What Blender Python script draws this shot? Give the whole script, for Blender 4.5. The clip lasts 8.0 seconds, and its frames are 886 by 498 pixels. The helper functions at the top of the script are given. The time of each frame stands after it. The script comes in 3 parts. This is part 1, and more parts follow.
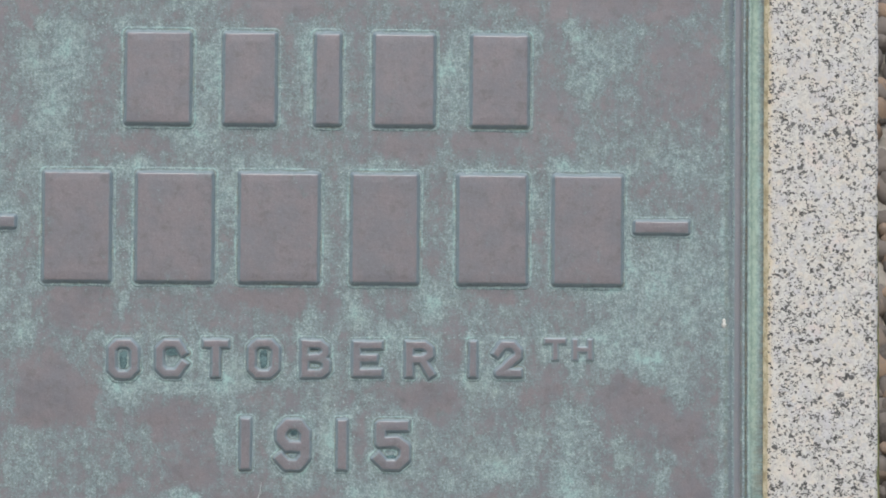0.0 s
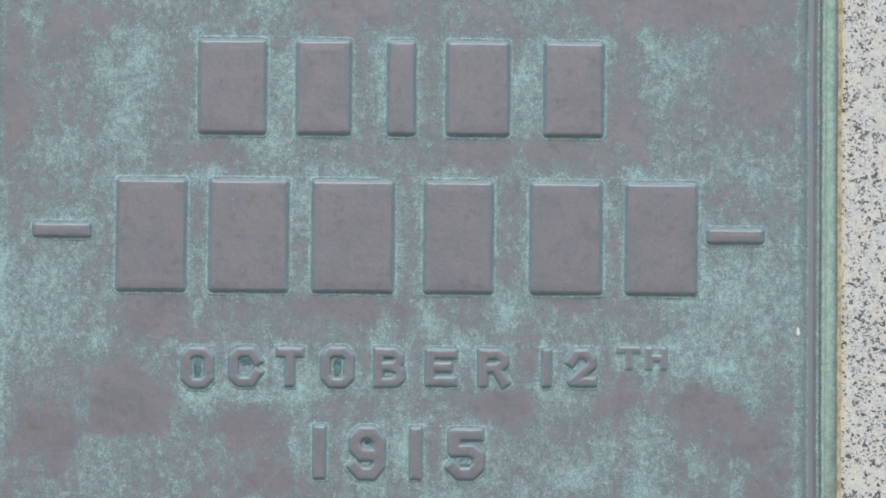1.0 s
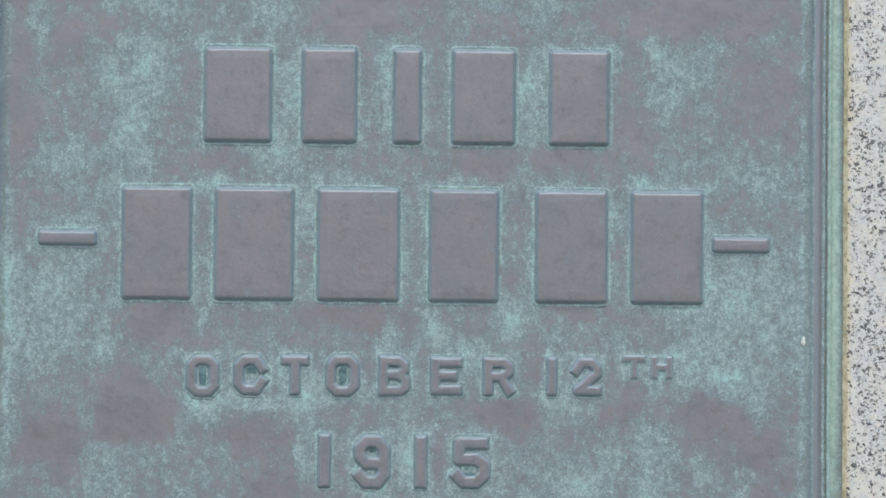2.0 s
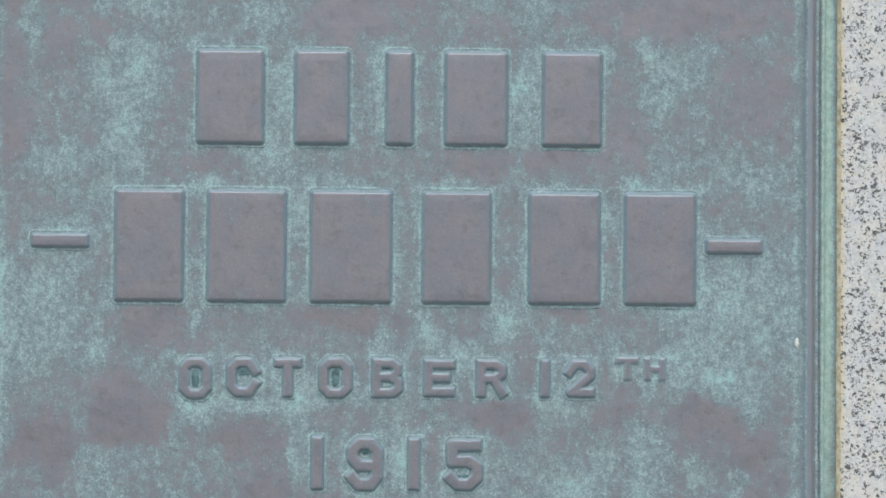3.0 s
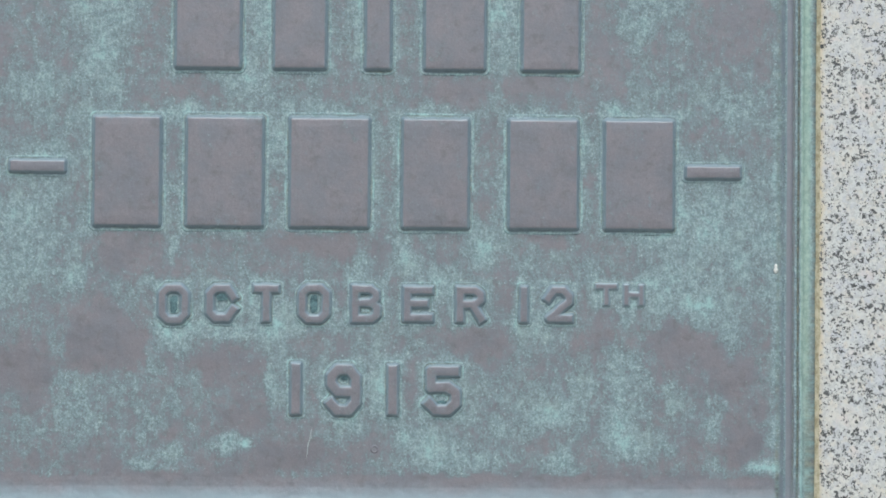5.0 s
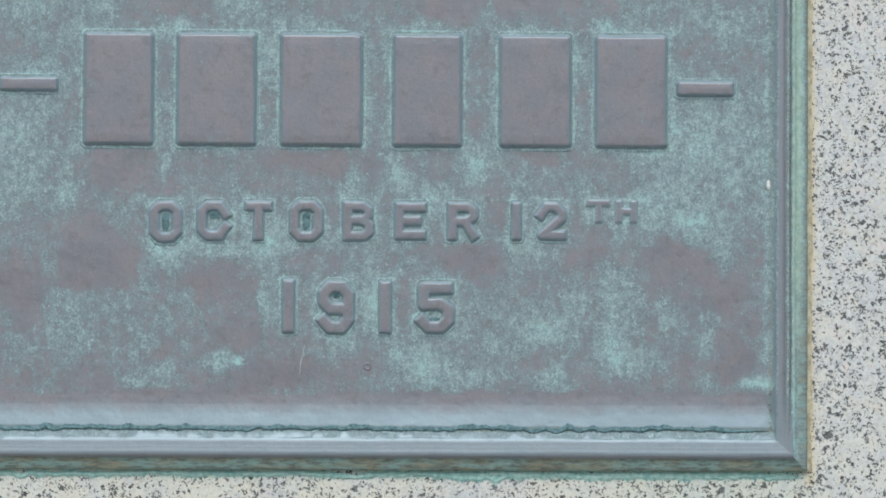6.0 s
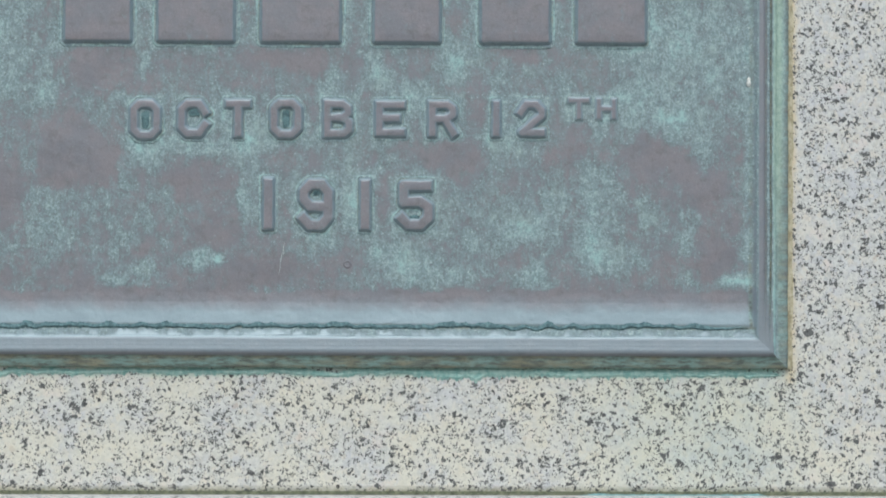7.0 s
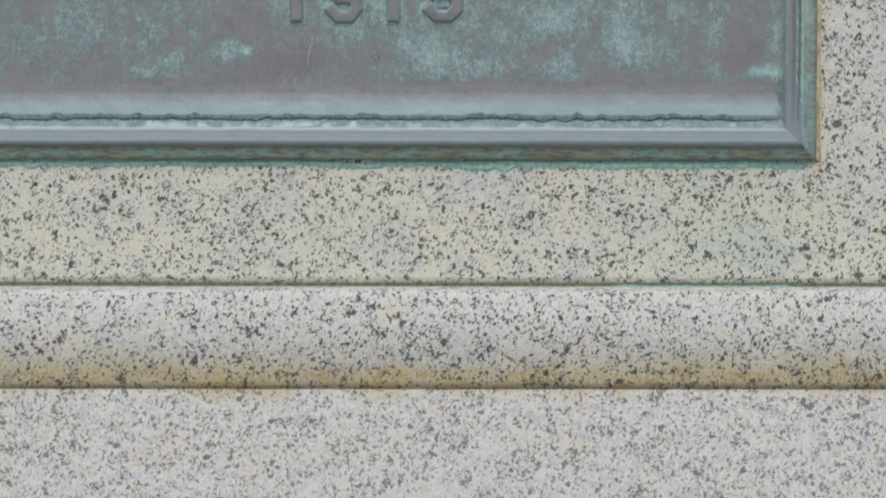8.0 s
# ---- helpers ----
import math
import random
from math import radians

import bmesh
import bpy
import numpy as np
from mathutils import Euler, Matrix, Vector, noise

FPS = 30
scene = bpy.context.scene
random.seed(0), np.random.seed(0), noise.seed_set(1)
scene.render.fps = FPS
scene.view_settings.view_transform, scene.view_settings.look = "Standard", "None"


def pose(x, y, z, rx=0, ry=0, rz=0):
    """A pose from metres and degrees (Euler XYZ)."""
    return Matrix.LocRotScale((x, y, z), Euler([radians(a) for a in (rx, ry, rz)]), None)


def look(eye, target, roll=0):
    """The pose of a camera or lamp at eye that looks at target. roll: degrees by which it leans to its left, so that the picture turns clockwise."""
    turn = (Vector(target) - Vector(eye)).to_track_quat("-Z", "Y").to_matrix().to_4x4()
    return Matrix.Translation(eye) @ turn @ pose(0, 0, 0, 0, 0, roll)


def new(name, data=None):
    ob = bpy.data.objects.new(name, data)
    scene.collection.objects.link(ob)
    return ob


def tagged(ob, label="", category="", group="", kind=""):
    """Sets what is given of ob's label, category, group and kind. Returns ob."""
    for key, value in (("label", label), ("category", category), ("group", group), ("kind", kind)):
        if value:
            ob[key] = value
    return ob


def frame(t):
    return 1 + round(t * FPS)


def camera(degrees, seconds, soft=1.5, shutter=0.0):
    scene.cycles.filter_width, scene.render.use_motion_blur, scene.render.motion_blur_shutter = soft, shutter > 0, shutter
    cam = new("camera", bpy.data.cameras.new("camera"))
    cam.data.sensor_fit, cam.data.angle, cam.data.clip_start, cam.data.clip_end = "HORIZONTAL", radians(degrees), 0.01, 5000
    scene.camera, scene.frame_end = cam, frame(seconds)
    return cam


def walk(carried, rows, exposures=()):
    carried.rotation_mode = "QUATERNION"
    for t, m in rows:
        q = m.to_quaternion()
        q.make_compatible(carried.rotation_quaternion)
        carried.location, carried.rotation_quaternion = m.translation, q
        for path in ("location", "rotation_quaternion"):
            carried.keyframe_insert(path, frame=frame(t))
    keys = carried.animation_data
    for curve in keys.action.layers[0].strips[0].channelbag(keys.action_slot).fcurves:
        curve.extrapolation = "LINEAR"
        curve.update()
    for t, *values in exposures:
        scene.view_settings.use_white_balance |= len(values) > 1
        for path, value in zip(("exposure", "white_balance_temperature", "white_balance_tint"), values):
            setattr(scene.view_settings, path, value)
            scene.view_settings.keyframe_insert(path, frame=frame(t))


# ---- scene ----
# ---- camera ----
cam = camera(20.0, 8.0, soft=1.7, shutter=0.22)
PATH = [
    (0, (0.0232, -1.7738, 1.4278), (0.0762, 0.2245, 1.4931), 0.41),
    (0.5, (0.0055, -1.7735, 1.4373), (0.0475, 0.2253, 1.4925), 0.46),
    (1, (-0.0132, -1.7738, 1.4378), (0.0221, 0.225, 1.4983), 0.47),
    (1.2, (-0.0076, -1.7724, 1.4384), (0.0157, 0.2266, 1.4989), 0.50),
    (2.3, (-0.0121, -1.7732, 1.4406), (0.019, 0.2254, 1.507), 0.55),
    (2.5, (-0.0111, -1.7728, 1.4419), (0.0201, 0.2259, 1.5076), 0.51),
    (3, (-0.0019, -1.7711, 1.4383), (0.0221, 0.2276, 1.5065), 0.47),
    (3.5, (-0.0008, -1.7694, 1.4287), (0.0258, 0.2291, 1.5017), 0.44),
    (4, (-0.0038, -1.7681, 1.4282), (0.0318, 0.2305, 1.4921), 0.46),
    (4.5, (0.0038, -1.7685, 1.4187), (0.0369, 0.2304, 1.4748), 0.48),
    (4.7, (0.0034, -1.7678, 1.4149), (0.038, 0.2313, 1.4646), 0.48),
    (5.8, (0.0035, -1.7668, 1.3585), (0.0431, 0.2323, 1.4052), 0.33),
    (6, (0.0029, -1.7646, 1.3479), (0.0455, 0.2344, 1.3937), 0.28),
    (6.5, (0.0171, -1.7642, 1.3217), (0.0516, 0.2351, 1.364), 0.21),
    (7, (0.0272, -1.7629, 1.2975), (0.0586, 0.2368, 1.3191), 0.20),
    (7.5, (0.03, -1.7644, 1.2605), (0.0521, 0.2354, 1.2469), 0.12),
    (8, (0.0189, -1.7662, 1.2344), (0.0373, 0.2324, 1.1616), 0.09),
]
EXPOSURES = [
    (0.0, 0.03, 6250, 6), (1.0, 0.06, 6000, 2), (2.5, 0.08, 5850, 2), (5.8, 0.06, 5800, 0),
    (6.5, 0.03, 5800, 0), (7.0, -0.01, 5850, 0), (7.5, -0.14, 5950, 0), (8.0, -0.26, 6100, 1),
]
walk(cam, [(t, look(eye, target, roll)) for t, eye, target, roll in PATH], EXPOSURES)

# ---- sky and sun: bright overcast, light from above and a little from the left ----
SUN_UP, SUN_TURN = 50.0, 184.0
world = bpy.data.worlds.new("sky")
scene.world = world
world.use_nodes = True
sky = world.node_tree.nodes.new("ShaderNodeTexSky")
sky.sky_type = "NISHITA"
sky.sun_disc = False
sky.sun_elevation, sky.sun_rotation = radians(SUN_UP), radians(SUN_TURN)
sky.dust_density = 4.0
world.node_tree.links.new(sky.outputs[0], world.node_tree.nodes["Background"].inputs[0])
world.node_tree.nodes["Background"].inputs[1].default_value = 0.15
sun = new("sun", bpy.data.lights.new("sun", "SUN"))
sun.data.energy, sun.data.angle, sun.data.color = 1.1, radians(50), (1.0, 0.985, 0.96)
a, e = radians(SUN_TURN), radians(SUN_UP)
sun.matrix_world = look((0, 0, 0), (-math.sin(a) * math.cos(e), -math.cos(a) * math.cos(e), -math.sin(e)))


# ---- node helpers ----
class Net:
    """A material's node tree with short calls."""

    def __init__(self, name):
        self.mat = bpy.data.materials.new(name)
        self.mat.use_nodes = True
        self.tree = self.mat.node_tree
        self.shader = self.tree.nodes["Principled BSDF"]
        self.place = self.tree.nodes.new("ShaderNodeTexCoord").outputs["Object"]

    def join(self, value, socket):
        if isinstance(value, bpy.types.NodeSocket):
            self.tree.links.new(value, socket)
        elif isinstance(value, tuple) and len(value) == 3 and socket.type == "RGBA":
            socket.default_value = (*value, 1)
        else:
            socket.default_value = value

    def noise(self, scale, detail=3.0, rough=0.5, stretch=None, warp=0.0, shift=0.0):
        n = self.tree.nodes.new("ShaderNodeTexNoise")
        n.inputs["Scale"].default_value, n.inputs["Detail"].default_value = scale, detail
        n.inputs["Roughness"].default_value, n.inputs["Distortion"].default_value = rough, warp
        m = self.tree.nodes.new("ShaderNodeMapping")
        m.inputs["Location"].default_value = (shift, shift * 1.7, shift * 0.6)
        if stretch:
            m.inputs["Scale"].default_value = stretch
        self.tree.links.new(self.place, m.inputs[0])
        self.tree.links.new(m.outputs[0], n.inputs["Vector"])
        return n.outputs["Fac"]

    def crystals(self, scale, warp, shift=0.0):
        """Angular grains: a random value for each grain."""
        wob = self.tree.nodes.new("ShaderNodeTexNoise")
        wob.inputs["Scale"].default_value, wob.inputs["Detail"].default_value = scale * 0.8, 2.0
        self.tree.links.new(self.place, wob.inputs["Vector"])
        off = self.tree.nodes.new("ShaderNodeVectorMath")
        off.operation = "MULTIPLY_ADD"
        self.tree.links.new(wob.outputs["Color"], off.inputs[0])
        off.inputs[1].default_value = (warp, warp, warp)
        off.inputs[2].default_value = (shift, shift, shift)
        add = self.tree.nodes.new("ShaderNodeVectorMath")
        self.tree.links.new(self.place, add.inputs[0])
        self.tree.links.new(off.outputs[0], add.inputs[1])
        n = self.tree.nodes.new("ShaderNodeTexVoronoi")
        n.inputs["Scale"].default_value = scale
        self.tree.links.new(add.outputs[0], n.inputs["Vector"])
        split = self.tree.nodes.new("ShaderNodeSeparateColor")
        self.tree.links.new(n.outputs["Color"], split.inputs[0])
        return split.outputs

    def math(self, kind, a, b=0.0):
        n = self.tree.nodes.new("ShaderNodeMath")
        n.operation = kind
        self.join(a, n.inputs[0]), self.join(b, n.inputs[1])
        return n.outputs[0]

    def ramp(self, value, low, high, to_low=0.0, to_high=1.0):
        n = self.tree.nodes.new("ShaderNodeMapRange")
        n.interpolation_type = "SMOOTHSTEP"
        self.join(value, n.inputs[0])
        for k, v in zip((1, 2, 3, 4), (low, high, to_low, to_high)):
            n.inputs[k].default_value = v
        return n.outputs[0]

    def mix(self, factor, a, b):
        n = self.tree.nodes.new("ShaderNodeMix")
        n.data_type = "RGBA"
        self.join(factor, n.inputs[0]), self.join(a, n.inputs[6]), self.join(b, n.inputs[7])
        return n.outputs[2]

    def attribute(self, name):
        n = self.tree.nodes.new("ShaderNodeAttribute")
        n.attribute_name = name
        return n.outputs["Fac"]

    def axes(self):
        n = self.tree.nodes.new("ShaderNodeSeparateXYZ")
        self.tree.links.new(self.place, n.inputs[0])
        return n.outputs

    def band(self, value, low, high, soft):
        return self.math("MULTIPLY", self.ramp(value, low - soft, low + soft), self.ramp(value, high - soft, high + soft, 1.0, 0.0))

    def bump(self, height, strength, distance):
        n = self.tree.nodes.new("ShaderNodeBump")
        n.inputs["Strength"].default_value, n.inputs["Distance"].default_value = strength, distance
        self.tree.links.new(height, n.inputs["Height"])
        self.tree.links.new(n.outputs[0], self.shader.inputs["Normal"])

    def out(self, color, rough, metal=0.0):
        self.join(color, self.shader.inputs["Base Color"])
        self.join(rough, self.shader.inputs["Roughness"])
        self.join(metal, self.shader.inputs["Metallic"])
        return self.mat


# ---- materials ----
def bronze():
    """Mauve-brown cast bronze under verdigris; the attributes say how far verdigris, mossy growth and a yellowish tinge
    have spread, and where sky sheen and shade are painted into the colour.
    """
    n = Net("weathered_bronze")
    grown = n.attribute("patina")
    cloud = n.noise(48, 4, 0.6)
    ragged = n.noise(85, 7, 0.68, (1, 1, 0.8), warp=0.5, shift=7)
    grain = n.noise(240, 5, 0.70, (1, 1, 0.85))
    sand = n.noise(640, 3, 0.6, shift=15)
    run = n.noise(300, 4, 0.6, (1, 1, 0.16), shift=3)
    m = n.math("ADD", grown, n.math("MULTIPLY", n.math("SUBTRACT", ragged, 0.5), 2.5))
    m = n.math("ADD", m, n.math("MULTIPLY", n.math("SUBTRACT", grain, 0.5), 1.35))
    m = n.math("ADD", m, n.math("MULTIPLY", n.math("SUBTRACT", run, 0.5), 0.70))
    m = n.math("ADD", m, n.math("MULTIPLY", n.math("SUBTRACT", sand, 0.5), 0.45))
    veil, thick, pale_top = n.ramp(m, 0.00, 0.80), n.ramp(m, 0.42, 1.25), n.ramp(m, 1.15, 2.00)
    brown = n.mix(n.ramp(cloud, 0.35, 0.65), (0.208, 0.205, 0.228), (0.240, 0.217, 0.233))
    brown = n.mix(n.ramp(n.noise(900, 3, 0.6, shift=5), 0.35, 0.65, 0, 0.35), brown, (0.165, 0.160, 0.170))
    brown = n.mix(n.ramp(n.noise(120, 6, 0.7, warp=0.3, shift=27), 0.50, 0.70, 0, 0.50), brown, (0.142, 0.136, 0.138))
    # Blue-grey reflection of the sky, painted into the bare metal's colour.
    brown = n.mix(n.attribute("sky_sheen"), brown, (0.258, 0.318, 0.350))
    mottle = n.math("ADD", n.math("MULTIPLY", n.noise(150, 6, 0.7, warp=0.4, shift=35), 0.6), n.math("MULTIPLY", sand, 0.4))
    bluish = n.mix(n.ramp(mottle, 0.38, 0.60), (0.128, 0.160, 0.165), (0.206, 0.272, 0.284))
    color = n.mix(n.math("MULTIPLY", veil, 0.80), brown, bluish)
    green = n.mix(n.ramp(n.math("ADD", n.math("MULTIPLY", grain, 0.5), n.math("MULTIPLY", sand, 0.5)), 0.40, 0.62), (0.180, 0.250, 0.256), (0.345, 0.420, 0.425))
    green = n.mix(n.ramp(cloud, 0.5, 0.7, 0, 0.5), green, (0.285, 0.350, 0.330))
    color = n.mix(n.math("MULTIPLY", thick, 0.88), color, green)
    color = n.mix(n.math("MULTIPLY", pale_top, 0.90), color, (0.335, 0.505, 0.490))
    fleck = n.ramp(n.noise(500, 2, 0.5, shift=11), 0.63, 0.70)
    color = n.mix(n.math("MULTIPLY", fleck, n.ramp(m, -0.1, 0.9, 0.06, 0.48)), color, (0.52, 0.60, 0.59))
    moss_and_shade = n.mix(n.ramp(n.noise(60, 5, 0.65, (0.5, 1, 2.5), shift=19), 0.40, 0.62), (0.225, 0.335, 0.300), (0.250, 0.240, 0.165))
    moss_and_shade = n.mix(n.ramp(n.noise(330, 4, 0.7, (0.35, 1, 1.6), shift=23), 0.42, 0.66), moss_and_shade, (0.110, 0.125, 0.108))
    color = n.mix(n.attribute("lime"), color, n.mix(n.ramp(grain, 0.38, 0.62), (0.285, 0.380, 0.310), (0.410, 0.510, 0.415)))
    color = n.mix(n.attribute("moss_and_shade"), color, moss_and_shade)
    rough = n.ramp(veil, 0.0, 1.0, 0.42, 0.78)
    n.bump(n.math("ADD", n.math("MULTIPLY", grain, 0.8), n.math("MULTIPLY", thick, 0.4)), 0.5, 0.0008)
    return n.out(color, rough, n.ramp(veil, 0.0, 0.7, 0.32, 0.0))


def granite(name, warm=0.5, stains=None, tone=(1.0, 1.0, 1.0), flakes=0.97):
    """Pale granite of angular grains: cream and lilac feldspar, grey quartz, small black mica flakes in loose swarms."""
    n = Net(name)
    soft = n.noise(26, 4, 0.6)
    grain = n.noise(190, 3, 0.55, shift=2)
    fine, coarse, seam = n.crystals(540, 0.0060), n.crystals(270, 0.009, 1.3), n.crystals(900, 0.0036, 2.1)
    swarm = n.math("MULTIPLY", n.math("SUBTRACT", n.noise(75, 3, 0.6, shift=9), 0.5), 0.42)
    mica = n.ramp(n.math("ADD", fine[0], swarm), 0.865, 0.875)
    mica = n.math("MAXIMUM", mica, n.ramp(n.math("ADD", seam[0], n.math("MULTIPLY", swarm, 1.3)), 0.925, 0.935))
    big = n.ramp(n.math("ADD", coarse[0], n.math("MULTIPLY", swarm, 0.5)), 0.982, 0.988)
    white, cream, lilac, quartz = (tuple(c * k for c, k in zip(base, tone)) for base in ((0.605, 0.600, 0.580), (0.605, 0.568, 0.515), (0.520, 0.518, 0.545), (0.415, 0.418, 0.412)))
    color = n.mix(n.ramp(coarse[1], 0.55, 0.90), white, cream)
    color = n.mix(n.math("MULTIPLY", n.ramp(coarse[2], 0.70, 0.85), 0.75), color, lilac)
    color = n.mix(n.math("MULTIPLY", n.ramp(fine[1], 0.60, 0.85), 0.60), color, quartz)
    color = n.mix(n.math("MULTIPLY", n.ramp(seam[1], 0.70, 0.95), 0.45), color, (0.36, 0.36, 0.36))
    color = n.mix(n.math("MULTIPLY", n.ramp(soft, 0.45, 0.7), warm), color, (0.66, 0.58, 0.45))
    tint = n.noise(72, 3, 0.6, shift=33)
    color = n.mix(n.ramp(tint, 0.54, 0.70, 0, 0.34), color, (0.66, 0.59, 0.495))
    color = n.mix(n.ramp(tint, 0.46, 0.32, 0, 0.36), color, (0.50, 0.50, 0.555))
    rosy = n.ramp(n.noise(58, 3, 0.6, shift=41), 0.58, 0.70, 0, 0.40)
    color = n.mix(rosy, color, (0.68, 0.575, 0.535))
    color = n.mix(n.ramp(n.noise(95, 3, 0.6, shift=51), 0.675, 0.71, 0, 0.55), color, (0.40, 0.31, 0.26))
    if stains:
        color = stains(n, color, soft, grain)
    shade = n.mix(fine[2], (0.032, 0.032, 0.032), (0.130, 0.129, 0.128))
    color = n.mix(n.math("MULTIPLY", n.math("MAXIMUM", mica, big), flakes), color, shade)
    n.bump(n.math("ADD", grain, n.math("MULTIPLY", mica, -0.4)), 0.30, 0.0006)
    return n.out(color, n.ramp(mica, 0, 1, 0.62, 0.40))


def die_stains(n, color, soft, grain):
    """Copper-green wash under the plaque, ochre lichen along its edge and over the joint."""
    x, y, z = n.axes()
    ragged = n.math("MULTIPLY", n.math("SUBTRACT", soft, 0.5), 0.030)
    zz, xx = n.math("ADD", z, ragged), n.math("ADD", x, n.math("MULTIPLY", ragged, 0.25))
    under = n.math("MULTIPLY", n.band(n.math("ADD", z, n.math("MULTIPLY", ragged, 0.22)), PLAQUE_LOW - 0.0060, PLAQUE_LOW + 0.05, 0.0022), n.band(x, PLAQUE_LEFT, PLAQUE_RIGHT - 0.004, 0.008))
    color = n.mix(n.math("MULTIPLY", under, n.ramp(n.math("ADD", n.math("MULTIPLY", x, 0.6), soft), 0.25, 0.62, 0.12, 0.95)), color, (0.22, 0.46, 0.41))
    wash = n.math("MULTIPLY", n.band(x, 0.17, 0.30, 0.045), n.band(zz, DIE_LOW, PLAQUE_LOW, 0.02))
    color = n.mix(n.math("MULTIPLY", wash, 0.30), color, (0.42, 0.50, 0.40))
    cream = n.math("MULTIPLY", n.ramp(zz, 1.21, 1.31, 1.0, 0.0), n.ramp(soft, 0.35, 0.6, 0.05, 0.40))
    color = n.mix(cream, color, (0.70, 0.65, 0.50))
    edge = n.math("MULTIPLY", n.band(xx, PLAQUE_RIGHT, PLAQUE_RIGHT + 0.0055, 0.003), n.ramp(zz, PLAQUE_LOW - 0.020, PLAQUE_LOW - 0.004))
    color = n.mix(n.math("MULTIPLY", edge, n.ramp(grain, 0.3, 0.6, 0.35, 0.8)), color, (0.62, 0.50, 0.30))
    low = n.band(n.math("ADD", z, n.math("MULTIPLY", ragged, 0.2)), DIE_LOW - 0.002, DIE_LOW + 0.0026, 0.0022)
    return n.mix(n.math("MULTIPLY", low, n.ramp(grain, 0.35, 0.6, 0.15, 0.8)), color, (0.26, 0.25, 0.14))


def base_stains_and_highlight(n, color, soft, grain):
    """Brown silt that has settled along the foot of the roll, and a highlight painted on its shoulder."""
    x, y, z = n.axes()
    ragged = n.math("MULTIPLY", n.math("SUBTRACT", soft, 0.5), 0.020)
    silt = n.band(n.math("ADD", z, ragged), ROLL_LOW - 0.002, ROLL_LOW + 0.0140, 0.0065)
    color = n.mix(n.math("MULTIPLY", n.math("MULTIPLY", silt, n.ramp(n.noise(38, 4, 0.65, shift=21), 0.36, 0.6, 0.6, 1.0)), n.ramp(n.noise(420, 4, 0.65, shift=25), 0.36, 0.60, 0.35, 1.0)), color, (0.40, 0.27, 0.105))
    # Brightness of the sky-facing shoulder, painted in as a paler band.
    pale_top = n.band(n.math("ADD", z, n.math("MULTIPLY", ragged, 0.3)), ROLL_TOP - 0.0085, ROLL_TOP + 0.01, 0.003)
    color = n.mix(n.math("MULTIPLY", pale_top, 0.40), color, (0.60, 0.58, 0.55))
    glow = n.band(n.math("ADD", z, ragged), ROLL_LOW - 0.006, ROLL_LOW + 0.026, 0.009)
    return n.mix(n.math("MULTIPLY", glow, n.ramp(n.noise(30, 4, 0.6, shift=31), 0.40, 0.62, 0.08, 0.48)), color, (0.54, 0.45, 0.24))


def plain(name, dark, light, scale, rough, relief=0.001):
    n = Net(name)
    v = n.noise(scale, 5, 0.6)
    w = n.noise(scale * 6, 3, 0.6, shift=3)
    n.bump(n.math("ADD", v, n.math("MULTIPLY", w, 0.4)), 0.5, relief)
    return n.out(n.mix(n.ramp(n.math("ADD", n.math("MULTIPLY", v, 0.7), n.math("MULTIPLY", w, 0.3)), 0.35, 0.65), dark, light), rough)


def pebble():
    n = Net("pebble")
    isl = n.tree.nodes.new("ShaderNodeNewGeometry").outputs["Random Per Island"]
    v = n.noise(220, 4, 0.6)
    color = n.mix(n.ramp(isl, 0.0, 0.6), (0.080, 0.068, 0.058), (0.180, 0.155, 0.135))
    color = n.mix(n.ramp(isl, 0.75, 0.95), color, (0.27, 0.19, 0.13))
    color = n.mix(n.ramp(v, 0.4, 0.7, 0, 0.45), color, (0.17, 0.15, 0.14))
    n.bump(v, 0.4, 0.002)
    return n.out(color, 0.8)


# ---- main levels ----
PLAQUE_LEFT, PLAQUE_RIGHT, PLAQUE_LOW, PLAQUE_TOP = -0.3215, 0.2975, 1.2330, 1.905
DIE_LEFT, DIE_RIGHT, DIE_LOW, DIE_TOP = -0.4040, 0.3803, 1.1453, 2.06
WALL_Y = 0.004  # front of the granite; the plaque's field lies at y = 0
ROLL_TOP, ROLL_LOW = 1.1435, 1.0735

BRONZE = bronze()
GRANITE_DIE = granite("granite_die", 0.25, die_stains, (1.0, 0.99, 0.975))
GRANITE_ROLL = granite("granite_roll", 0.4, base_stains_and_highlight, (1.09, 1.07, 1.07))
GRANITE_PLINTH = granite("granite_plinth", 0.3, base_stains_and_highlight, (1.17, 1.13, 1.155), 0.76)
MORTAR = plain("mortar", (0.32, 0.27, 0.165), (0.60, 0.54, 0.385), 220, 0.9)
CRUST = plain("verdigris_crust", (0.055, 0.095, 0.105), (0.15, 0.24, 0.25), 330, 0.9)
VERDIGRIS = plain("verdigris_stain", (0.14, 0.27, 0.28), (0.30, 0.46, 0.46), 300, 0.9)
TURQUOISE = plain("turquoise_stain", (0.20, 0.36, 0.33), (0.42, 0.56, 0.50), 240, 0.9)
SCRATCH = plain("scratch_bloom", (0.33, 0.37, 0.37), (0.50, 0.53, 0.52), 300, 0.8)
MOSS = plain("dark_moss", (0.07, 0.08, 0.05), (0.22, 0.23, 0.15), 200, 0.95)
PALE = plain("pale_wax", (0.50, 0.49, 0.46), (0.74, 0.73, 0.69), 500, 0.5, 0.0002)
SOIL = plain("soil", (0.20, 0.185, 0.16), (0.40, 0.37, 0.33), 14, 0.95, 0.01)
GRASS = plain("grass_blade", (0.16, 0.19, 0.07), (0.34, 0.36, 0.18), 60, 0.6, 0.0003)
PEBBLE = pebble()


